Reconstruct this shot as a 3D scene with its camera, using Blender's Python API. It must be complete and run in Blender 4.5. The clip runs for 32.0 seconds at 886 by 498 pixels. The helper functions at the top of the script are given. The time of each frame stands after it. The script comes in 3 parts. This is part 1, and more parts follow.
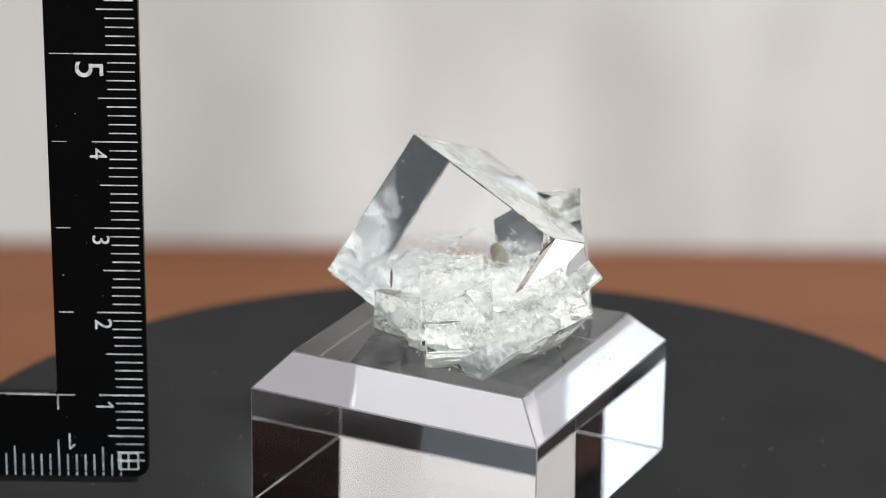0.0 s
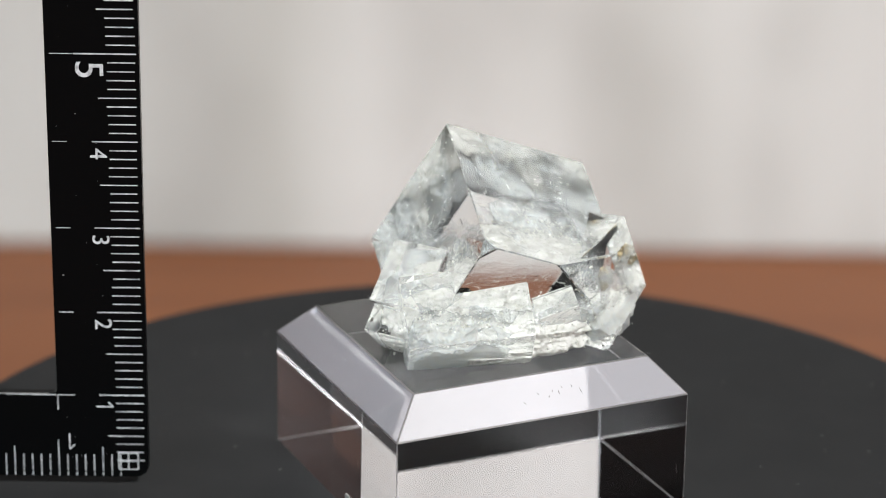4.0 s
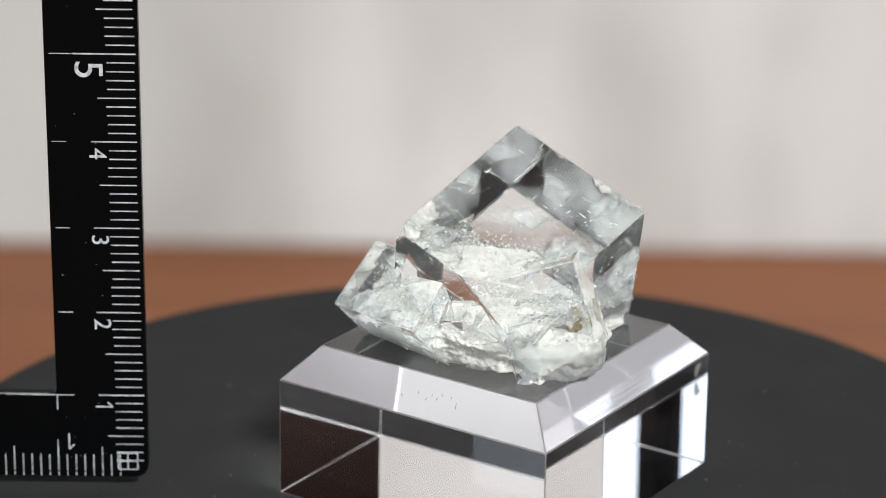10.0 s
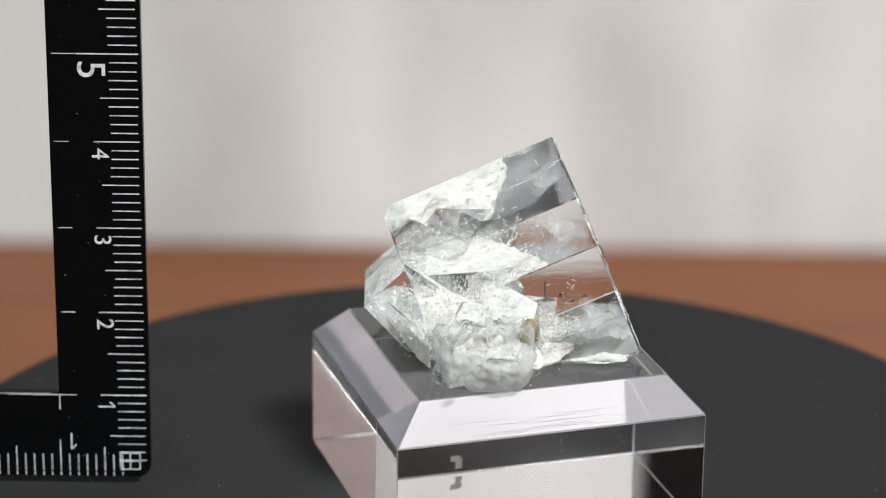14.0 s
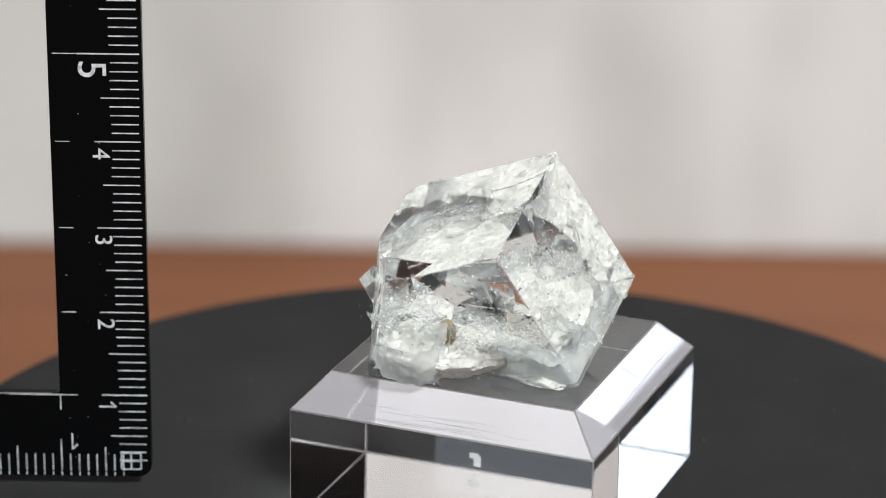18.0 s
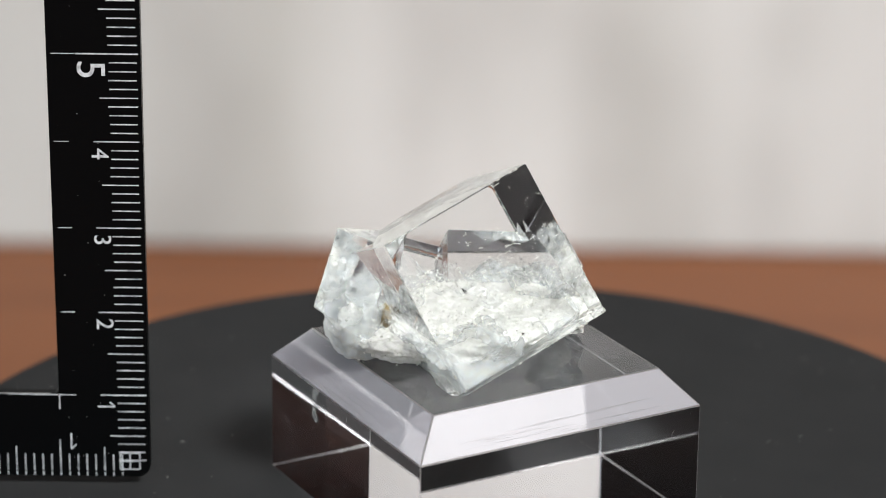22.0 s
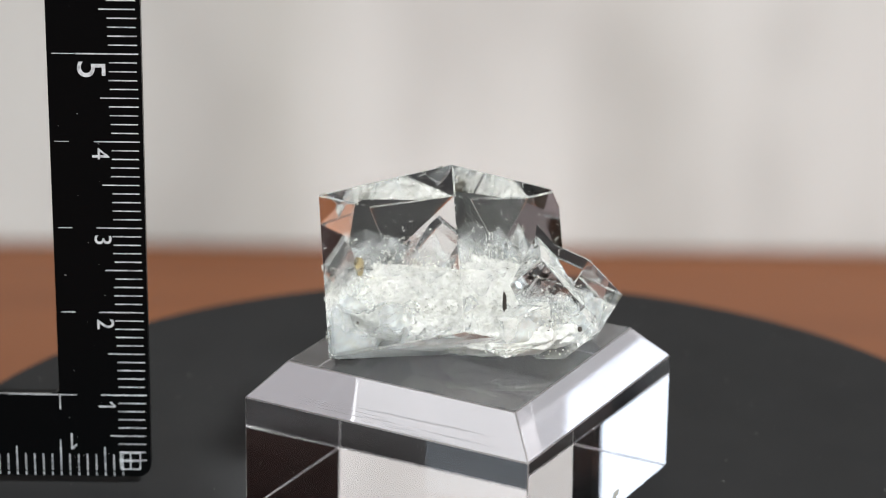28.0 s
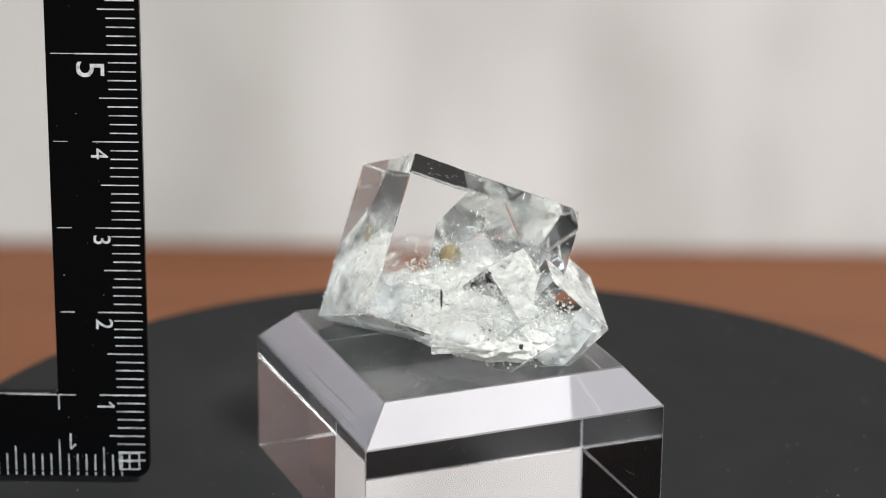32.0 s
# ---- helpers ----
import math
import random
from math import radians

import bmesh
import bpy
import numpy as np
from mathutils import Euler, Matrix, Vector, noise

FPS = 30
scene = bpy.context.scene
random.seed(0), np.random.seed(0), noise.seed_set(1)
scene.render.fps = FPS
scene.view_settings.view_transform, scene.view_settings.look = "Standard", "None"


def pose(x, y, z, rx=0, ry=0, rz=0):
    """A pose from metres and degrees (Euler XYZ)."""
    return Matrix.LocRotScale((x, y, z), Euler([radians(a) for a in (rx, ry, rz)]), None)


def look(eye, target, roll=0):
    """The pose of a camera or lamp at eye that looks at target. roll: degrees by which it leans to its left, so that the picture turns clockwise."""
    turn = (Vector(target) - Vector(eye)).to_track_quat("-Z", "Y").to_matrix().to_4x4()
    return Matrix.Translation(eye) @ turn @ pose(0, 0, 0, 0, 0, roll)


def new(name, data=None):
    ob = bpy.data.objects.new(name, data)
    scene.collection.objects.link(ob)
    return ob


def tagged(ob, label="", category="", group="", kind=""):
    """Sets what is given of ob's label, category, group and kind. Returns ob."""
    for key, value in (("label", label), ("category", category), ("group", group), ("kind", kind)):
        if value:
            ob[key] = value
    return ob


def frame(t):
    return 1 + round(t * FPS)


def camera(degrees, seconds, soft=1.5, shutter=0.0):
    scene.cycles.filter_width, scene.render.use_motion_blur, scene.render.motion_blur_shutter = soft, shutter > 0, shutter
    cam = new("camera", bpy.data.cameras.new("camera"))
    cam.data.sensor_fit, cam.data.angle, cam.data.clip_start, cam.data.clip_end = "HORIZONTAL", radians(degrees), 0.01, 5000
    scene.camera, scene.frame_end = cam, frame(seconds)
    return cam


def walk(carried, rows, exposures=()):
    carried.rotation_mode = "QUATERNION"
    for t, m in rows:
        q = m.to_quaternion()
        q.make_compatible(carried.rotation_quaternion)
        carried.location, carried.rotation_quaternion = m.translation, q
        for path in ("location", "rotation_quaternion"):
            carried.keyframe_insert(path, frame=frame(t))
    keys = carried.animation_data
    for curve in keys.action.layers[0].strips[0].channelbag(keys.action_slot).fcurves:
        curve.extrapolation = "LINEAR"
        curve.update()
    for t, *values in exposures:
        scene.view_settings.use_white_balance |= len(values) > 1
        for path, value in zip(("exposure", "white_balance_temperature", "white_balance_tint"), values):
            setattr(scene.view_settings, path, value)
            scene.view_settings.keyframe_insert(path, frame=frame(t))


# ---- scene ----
# the plan below is drawn in its own units; the millimetre marks of the ruler set the true size of a unit
UNIT = 0.9255

# ---- camera: it stands still, with a faint sideways sway of the picture ----
FOV = 16.755
EYE = (-0.00444, -0.33960, 0.15461)
PITCH, ROLL = 20.107, 0.685
SWAY = [(0, 0.0), (3.5, -0.6), (4.5, 1.4), (5.5, 3.5), (6.5, 3.2), (7.5, 3.0), (8.2, 1.6), (9, 0.3), (9.7, -1.0), (11, 0.0), (13, 0.2),
        (14, 3.4), (16.5, 5.0), (18.5, 4.8), (19.2, 3.2), (22.5, 3.0), (23.5, 5.0), (24.5, 8.0), (25.5, 8.0), (27.5, 5.0), (28.2, 3.3),
        (29, 2.0), (30, 1.8), (31, 0.6), (32, 1.8)]


def camera_pose(sway):
    turn = math.degrees(sway / 5324.0) / math.cos(radians(PITCH))
    return pose(*(UNIT * e for e in EYE), 90 - PITCH, 0, turn) @ pose(0, 0, 0, 0, 0, ROLL)


cam = camera(FOV, 32.0, soft=1.0)
cam.data.dof.use_dof = True
cam.data.dof.focus_distance = 0.354 * UNIT
cam.data.dof.aperture_fstop = 21.0
walk(cam, [(t, camera_pose(s)) for t, s in SWAY], exposures=[(0, 0.0), (32, 0.0)])

# ---- turning of the display table ----
START, RATE = -26.62, -9.719


def turn_rows():
    return [(t, pose(0, 0, 0, 0, 0, START + RATE * t)) for t in range(33)]


# ---- light ----
world = bpy.data.worlds.new("daylight")
scene.world = world
world.use_nodes = True
wn = world.node_tree.nodes
sky = wn.new("ShaderNodeTexSky")
sky.sky_type, sky.sun_disc = "NISHITA", False
sky.sun_elevation, sky.sun_rotation = radians(40), radians(60)
wn["Background"].inputs[1].default_value = 0.12
world.node_tree.links.new(sky.outputs[0], wn["Background"].inputs[0])


def area_lamp(name, eye, target, width, height, power, colour):
    data = bpy.data.lights.new(name, "AREA")
    data.shape, data.size, data.size_y, data.energy, data.color = "RECTANGLE", width * UNIT, height * UNIT, power * UNIT ** 2, colour
    ob = new(name, data)
    ob.matrix_world = look([UNIT * e for e in eye], [UNIT * e for e in target])
    return ob


# daylight in two window openings, a faint ceiling light, an added main lamp
area_lamp("window_light", (-1.38, -1.99, 0.70), (-1.38, 0, 0.70), 1.44, 1.36, 11, (0.89, 0.96, 1.0))
area_lamp("window_light", (-2.19, -1.37, 0.70), (0, -1.37, 0.70), 1.14, 1.36, 7.4, (0.89, 0.96, 1.0))
# the second, strong lamp is an added helper that lights backdrop and specimen
LAMPS = ((-1.38, -0.10, 0.9, 0.40), (0.98, -1.15, 98, 0.42))
for lamp_x, lamp_y, power, span in LAMPS:
    lamp = area_lamp("ceiling_lamp_glow", (lamp_x, lamp_y, 1.54), (lamp_x, lamp_y, 0), span, span, power, (0.975, 1.0, 0.995))
    lamp.data.shape = "DISK"


# ---- materials ----
def material(name, base, rough=0.5, metal=0.0, **more):
    m = bpy.data.materials.new(name)
    m.use_nodes = True
    b = m.node_tree.nodes["Principled BSDF"]
    b.inputs["Base Color"].default_value = (*base, 1)
    b.inputs["Roughness"].default_value = rough
    b.inputs["Metallic"].default_value = metal
    for key, value in more.items():
        b.inputs[key.replace("_", " ")].default_value = value
    return m


def node(m, kind, **inputs):
    n = m.node_tree.nodes.new(kind)
    for key, value in inputs.items():
        n.inputs[key].default_value = value
    return n


def link(m, a, b):
    m.node_tree.links.new(a, b)


def ramp(m, source, stops):
    r = m.node_tree.nodes.new("ShaderNodeValToRGB")
    while len(r.color_ramp.elements) < len(stops):
        r.color_ramp.elements.new(0.5)
    for e, (at, c) in zip(r.color_ramp.elements, stops):
        e.position, e.color = at, (*c, 1)
    link(m, source, r.inputs[0])
    return r.outputs[0]


def coords(m, scale=(1, 1, 1)):
    tc = m.node_tree.nodes.new("ShaderNodeTexCoord")
    mp = node(m, "ShaderNodeMapping", Scale=[k / UNIT for k in scale])
    link(m, tc.outputs["Object"], mp.inputs[0])
    return mp.outputs[0]


def noise_tex(m, vector, scale, detail=4.0, rough=0.55):
    n = node(m, "ShaderNodeTexNoise", Scale=scale, Detail=detail, Roughness=rough)
    link(m, vector, n.inputs["Vector"])
    return n.outputs["Fac"]


def bump(m, height, strength, distance):
    b = node(m, "ShaderNodeBump", Strength=strength, Distance=distance)
    link(m, height, b.inputs["Height"])
    link(m, b.outputs[0], m.node_tree.nodes["Principled BSDF"].inputs["Normal"])


def bsdf(m):
    return m.node_tree.nodes["Principled BSDF"]


ROOM = material("dark_brown_wall_paint", (0.16, 0.13, 0.12), 0.9)
link(ROOM, ramp(ROOM, noise_tex(ROOM, coords(ROOM), 3.0, 4), [(0.3, (0.082, 0.043, 0.036)), (0.7, (0.106, 0.061, 0.052))]), bsdf(ROOM).inputs["Base Color"])
# near black puts the dimness of the room's depth into the colour
BACK = material("near_black_dim_room", (0.012, 0.010, 0.010), 0.95)
bump(BACK, noise_tex(BACK, coords(BACK), 60.0), 0.3, 0.002)
FRONT = material("brownish_wall_paint", (0.20, 0.16, 0.155), 0.9)
link(FRONT, ramp(FRONT, noise_tex(FRONT, coords(FRONT), 3.0, 4), [(0.3, (0.115, 0.083, 0.078)), (0.7, (0.155, 0.117, 0.112))]), bsdf(FRONT).inputs["Base Color"])
SIDE = material("taupe_side_wall_paint", (0.20, 0.16, 0.155), 0.9)
link(SIDE, ramp(SIDE, noise_tex(SIDE, coords(SIDE), 3.0, 4), [(0.3, (0.325, 0.275, 0.28)), (0.7, (0.41, 0.355, 0.362))]), bsdf(SIDE).inputs["Base Color"])
CEILING = material("pale_grey_ceiling_paint", (0.50, 0.495, 0.50), 0.9)
bump(CEILING, noise_tex(CEILING, coords(CEILING), 200.0), 0.2, 0.0005)
WALL = material("off_white_cloth", (0.62, 0.60, 0.57), 0.9)
# upright streaks and soft patches paint fold shading onto the flat board
fold_shade = noise_tex(WALL, coords(WALL, (1.0, 1.0, 0.12)), 17.0, 2, 0.5)
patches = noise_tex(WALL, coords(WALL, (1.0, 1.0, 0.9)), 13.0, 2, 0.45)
shade_sum = node(WALL, "ShaderNodeMath")
shade_sum.operation = "ADD"
link(WALL, fold_shade, shade_sum.inputs[0])
link(WALL, patches, shade_sum.inputs[1])
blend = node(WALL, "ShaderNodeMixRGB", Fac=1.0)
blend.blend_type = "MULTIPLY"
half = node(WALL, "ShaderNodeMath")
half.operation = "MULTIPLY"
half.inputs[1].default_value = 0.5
link(WALL, shade_sum.outputs[0], half.inputs[0])
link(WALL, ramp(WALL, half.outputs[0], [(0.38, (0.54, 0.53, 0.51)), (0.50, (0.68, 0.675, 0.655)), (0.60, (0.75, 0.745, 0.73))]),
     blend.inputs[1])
# brightness falloff across the board, painted into its colour
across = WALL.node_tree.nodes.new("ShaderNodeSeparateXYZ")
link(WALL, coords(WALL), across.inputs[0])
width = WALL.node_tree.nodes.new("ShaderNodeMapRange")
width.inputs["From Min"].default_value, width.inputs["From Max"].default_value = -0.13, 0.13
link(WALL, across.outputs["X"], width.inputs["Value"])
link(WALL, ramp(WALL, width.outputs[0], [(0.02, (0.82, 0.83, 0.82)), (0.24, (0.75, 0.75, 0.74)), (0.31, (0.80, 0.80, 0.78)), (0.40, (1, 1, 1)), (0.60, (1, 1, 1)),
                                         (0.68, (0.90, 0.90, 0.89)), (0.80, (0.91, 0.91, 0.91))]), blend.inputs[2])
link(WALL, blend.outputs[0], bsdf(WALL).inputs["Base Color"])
bump(WALL, noise_tex(WALL, coords(WALL), 900.0), 0.2, 0.0003)

WOOD = material("brown_table_wood", (0.25, 0.11, 0.05), 0.55)
link(WOOD, ramp(WOOD, noise_tex(WOOD, coords(WOOD, (1, 14, 1)), 7.0, 6, 0.6), [(0.3, (0.165, 0.052, 0.0155)), (0.7, (0.240, 0.080, 0.0245))]),
     bsdf(WOOD).inputs["Base Color"])

FELT = material("matt_black_disc", (0.009, 0.009, 0.009), 0.85, Specular_IOR_Level=0.18)
link(FELT, ramp(FELT, noise_tex(FELT, coords(FELT), 90.0, 6), [(0.3, (0.0168, 0.0171, 0.0176)), (0.7, (0.0214, 0.0217, 0.0222))]),
     bsdf(FELT).inputs["Base Color"])
bump(FELT, noise_tex(FELT, coords(FELT), 4000.0, 3), 0.25, 0.0001)

ACRYLIC = material("clear_acrylic", (0.985, 0.98, 1.0), 0.0, Transmission_Weight=1.0, IOR=1.49)
# pale lavender diffuse share stands in for light lost among inner reflections
POLISHED_FILL = material("polished_acrylic_light_fill", (0.88, 0.87, 0.93), 0.05, Transmission_Weight=0.68, IOR=1.49)
bump(POLISHED_FILL, noise_tex(POLISHED_FILL, coords(POLISHED_FILL, (1, 1, 0.15)), 260.0, 2, 0.5), 0.02, 0.0003)
FROSTED = material("worn_acrylic_edge", (0.32, 0.30, 0.30), 0.45, Transmission_Weight=0.65, IOR=1.49)


def fluorite(name, veil_low, veil_high, top, least=0.0):
    """Clear fluorite with milky veils that thicken towards the crust, and faint growth ripples."""
    m = material(name, (0.985, 0.998, 0.998), 0.0, Transmission_Weight=1.0, IOR=1.433)
    t = m.node_tree
    glass = bsdf(m)
    where = coords(m)
    ripple = noise_tex(m, coords(m, (1.0, 1.0, 3.0)), 260.0, 4, 0.5)
    fine = noise_tex(m, where, 1500.0, 2, 0.5)
    mix = node(m, "ShaderNodeMath")
    mix.operation = "MULTIPLY_ADD"
    mix.inputs[1].default_value = 0.10
    link(m, fine, mix.inputs[0])
    link(m, ripple, mix.inputs[2])
    bump(m, mix.outputs[0], 0.010, 0.0004)
    milk = t.nodes.new("ShaderNodeBsdfPrincipled")
    milk.inputs["Base Color"].default_value = (0.66, 0.69, 0.715, 1)
    milk.inputs["Roughness"].default_value = 0.4
    grain = node(m, "ShaderNodeBump", Strength=0.12, Distance=0.0003)
    link(m, noise_tex(m, where, 2200.0, 4, 0.65), grain.inputs["Height"])
    link(m, grain.outputs[0], milk.inputs["Normal"])
    shine = t.nodes.new("ShaderNodeBsdfTranslucent")
    shine.inputs[0].default_value = (0.66, 0.69, 0.715, 1)
    white = node(m, "ShaderNodeMixShader", Fac=0.55)
    link(m, milk.outputs[0], white.inputs[1])
    link(m, shine.outputs[0], white.inputs[2])
    split = t.nodes.new("ShaderNodeSeparateXYZ")
    link(m, where, split.inputs[0])
    rise = t.nodes.new("ShaderNodeMapRange")
    rise.inputs["From Min"].default_value, rise.inputs["From Max"].default_value = 0.019, top
    rise.inputs["To Min"].default_value, rise.inputs["To Max"].default_value = veil_low, veil_high
    link(m, split.outputs["Z"], rise.inputs["Value"])
    cloud = noise_tex(m, where, 190.0, 4, 0.5)
    add = node(m, "ShaderNodeMath")
    add.operation = "ADD"
    link(m, rise.outputs[0], add.inputs[0])
    link(m, cloud, add.inputs[1])
    edge = t.nodes.new("ShaderNodeMapRange")
    edge.interpolation_type = "SMOOTHSTEP"
    edge.inputs["From Min"].default_value, edge.inputs["From Max"].default_value = 0.56, 1.0
    edge.inputs["To Min"].default_value, edge.inputs["To Max"].default_value = least, 0.62
    link(m, add.outputs[0], edge.inputs["Value"])
    both = t.nodes.new("ShaderNodeMixShader")
    link(m, edge.outputs[0], both.inputs[0])
    link(m, glass.outputs[0], both.inputs[1])
    link(m, white.outputs[0], both.inputs[2])
    link(m, both.outputs[0], t.nodes["Material Output"].inputs["Surface"])
    return m


FLUORITE = fluorite("clear_fluorite", 0.14, -0.26, 0.032)
CLOUDY = fluorite("cloudy_fluorite", 0.13, -0.22, 0.031, 0.0)
PALE = fluorite("milky_fluorite", 0.12, -0.20, 0.030, 0.02)
RULER = material("black_ruler_plastic", (0.0024, 0.0026, 0.0028), 0.3, Specular_IOR_Level=0.03)
# light grey for scuffs, scratches and the painted glint on the ruler's edge
SCUFF_GLINT = material("scuff_and_glint_grey", (0.22, 0.22, 0.22), 0.45)
DARK = material("dark_brown_mineral_speck", (0.035, 0.028, 0.022), 0.5)
OLIVE = material("olive_brown_mineral_speck", (0.17, 0.13, 0.06), 0.5)
DUST_PALE = material("pale_paper_scrap", (0.40, 0.40, 0.37), 0.9)
DUST = material("pale_dust", (0.13, 0.13, 0.125), 0.9)
INK = material("white_ruler_print", (0.50, 0.52, 0.54), 0.6)
link(INK, ramp(INK, noise_tex(INK, coords(INK), 900.0, 4, 0.6), [(0.30, (0.22, 0.23, 0.25)), (0.55, (0.56, 0.58, 0.60))]), bsdf(INK).inputs["Base Color"])


def crust_material(name, tone, fade_from=0.0, fade_to=0.0, relief=0.8, through_part=0.35, deep=0.40, cool=0.0):
    """Sugary white mineral grains; with a fade, they thin out upwards between the two heights."""
    m = material(name, (0.85, 0.85, 0.80), 0.6)
    where = coords(m)
    grains = node(m, "ShaderNodeTexVoronoi", Scale=1700.0)
    link(m, where, grains.inputs["Vector"])
    spread = node(m, "ShaderNodeMath")
    spread.operation = "MULTIPLY_ADD"
    spread.inputs[1].default_value = -0.22
    link(m, grains.outputs["Distance"], spread.inputs[0])
    link(m, noise_tex(m, where, 1100.0, 6, 0.7), spread.inputs[2])
    link(m, ramp(m, spread.outputs[0], [(0.14, (deep * tone, 0.98 * deep * tone, (deep - 0.08) * tone)), (0.28, ((0.7 + 0.25 * deep) * tone, (0.7 + 0.25 * deep) * tone, (0.64 + 0.25 * deep) * tone)), (0.46, ((1.0 - cool) * tone, 0.99 * tone, (0.955 + cool) * tone))]), bsdf(m).inputs["Base Color"])
    bump(m, spread.outputs[0], relief, 0.00030)
    through_light = m.node_tree.nodes.new("ShaderNodeBsdfTranslucent")
    tint = bsdf(m).inputs["Base Color"].links[0].from_socket
    link(m, tint, through_light.inputs[0])
    glow = node(m, "ShaderNodeMixShader", Fac=through_part)
    link(m, bsdf(m).outputs[0], glow.inputs[1])
    link(m, through_light.outputs[0], glow.inputs[2])
    link(m, glow.outputs[0], m.node_tree.nodes["Material Output"].inputs["Surface"])
    if fade_to:
        t = m.node_tree
        split = t.nodes.new("ShaderNodeSeparateXYZ")
        link(m, where, split.inputs[0])
        rise = t.nodes.new("ShaderNodeMapRange")
        rise.inputs["From Min"].default_value, rise.inputs["From Max"].default_value = fade_from, fade_to
        rise.inputs["To Min"].default_value, rise.inputs["To Max"].default_value = -0.30, 0.65
        link(m, split.outputs["Z"], rise.inputs["Value"])
        add = node(m, "ShaderNodeMath")
        add.operation = "ADD"
        link(m, rise.outputs[0], add.inputs[0])
        link(m, noise_tex(m, where, 170.0, 3, 0.5), add.inputs[1])
        gone = t.nodes.new("ShaderNodeMapRange")
        gone.interpolation_type = "SMOOTHSTEP"
        gone.inputs["From Min"].default_value, gone.inputs["From Max"].default_value = 0.22, 0.84
        gone.inputs["To Min"].default_value = 0.34
        link(m, add.outputs[0], gone.inputs["Value"])
        clear = t.nodes.new("ShaderNodeBsdfTransparent")
        both = t.nodes.new("ShaderNodeMixShader")
        link(m, gone.outputs[0], both.inputs[0])
        link(m, glow.outputs[0], both.inputs[1])
        link(m, clear.outputs[0], both.inputs[2])
        link(m, both.outputs[0], t.nodes["Material Output"].inputs["Surface"])
    return m


MATRIX = crust_material("milky_mineral_crust", 0.82, deep=0.60, relief=0.6)
SUGAR = crust_material("sugary_mineral_grain", 0.80, 0.0, 0.0, 0.1, 0.72, 0.8)
CORE = crust_material("milky_crystal_heart", 0.70, 0.0200, 0.0300, 0.02, 0.5, 0.92, 0.06)
CORE_HIGH = crust_material("milky_side_heart", 0.68, 0.0200, 0.0318, 0.02, 0.5, 0.92, 0.06)
PLASTIC = material("dark_grey_plastic", (0.03, 0.03, 0.032), 0.5)


# ---- builders ----
SOFT = ("milky_core", "crust")
SKINS = ("main_crystal", "side_crystal", "small_crystal")


def mesh_object(name, bm, mat, parent=None, label=""):
    me = bpy.data.meshes.new(name)
    if name not in SKINS:
        bmesh.ops.recalc_face_normals(bm, faces=bm.faces)
    bm.to_mesh(me)
    bm.free()
    if parent is None or parent.name != "square_ruler":
        me.transform(Matrix.Scale(UNIT, 4))
    me.materials.append(mat)
    if name in SOFT:
        for face in me.polygons:
            face.use_smooth = True
    ob = new(name, me)
    if parent is not None:
        ob.parent = parent
    if label:
        ob["label"] = label
    return ob


def part(name, bm, mat, parent, label=""):
    return mesh_object(name, bm, mat, parent, label)


def box_into(bm, x0, y0, z0, x1, y1, z1):
    vs = [bm.verts.new((x, y, z)) for x in (x0, x1) for y in (y0, y1) for z in (z0, z1)]
    for f in ((0, 1, 3, 2), (4, 6, 7, 5), (0, 4, 5, 1), (2, 3, 7, 6), (0, 2, 6, 4), (1, 5, 7, 3)):
        bm.faces.new([vs[i] for i in f])
    return vs


def box(x0, y0, z0, x1, y1, z1, bevel=0.0, segments=2):
    bm = bmesh.new()
    box_into(bm, x0, y0, z0, x1, y1, z1)
    bmesh.ops.recalc_face_normals(bm, faces=bm.faces)
    if bevel:
        bmesh.ops.bevel(bm, geom=bm.edges[:], offset=bevel, segments=segments, affect="EDGES", profile=0.5)
    return bm


def lathe(profile, steps=128):
    """A solid turned round the z axis from (radius, height) pairs, closed on the axis."""
    bm = bmesh.new()
    rings = []
    for r, z in profile:
        rings.append([bm.verts.new((r * math.cos(math.tau * i / steps), r * math.sin(math.tau * i / steps), z)) for i in range(steps)])
    for a, b in zip(rings, rings[1:]):
        for i in range(steps):
            j = (i + 1) % steps
            bm.faces.new((a[i], a[j], b[j], b[i]))
    bm.faces.new(rings[0][::-1])
    bm.faces.new(rings[-1])
    return bm


# ---- the room ----
TABLE_Z, BACK_Y = -0.122, 0.415
tagged(mesh_object("floor", box(-2.3, -2.1, -0.95, 2.9, 2.3, -0.90), WOOD), "brown wooden room floor", "floor", kind="structure")
tagged(mesh_object("ceiling", box(-2.3, -2.1, 1.60, 2.9, 2.3, 1.65), CEILING), "plain pale grey room ceiling", "ceiling", kind="structure")
tagged(mesh_object("wall_back", box(-2.2, 2.2, -0.9, 2.8, 2.3, 1.60), BACK), "far wall with the room's dimness put into its colour", "wall", kind="structure")
# unseen panel, added so the block's side faces look into darkness here
tagged(mesh_object("wall_cloth", box(-2.199, 0.95, -0.899, -2.185, 2.199, 1.599), BACK), "unseen near-black panel added on the wall", "cloth", kind="structure")
tagged(mesh_object("wall_right", box(2.8, -2.0, -0.9, 2.9, 2.2, 1.60), ROOM), "plain dark brown side wall", "wall", kind="structure")


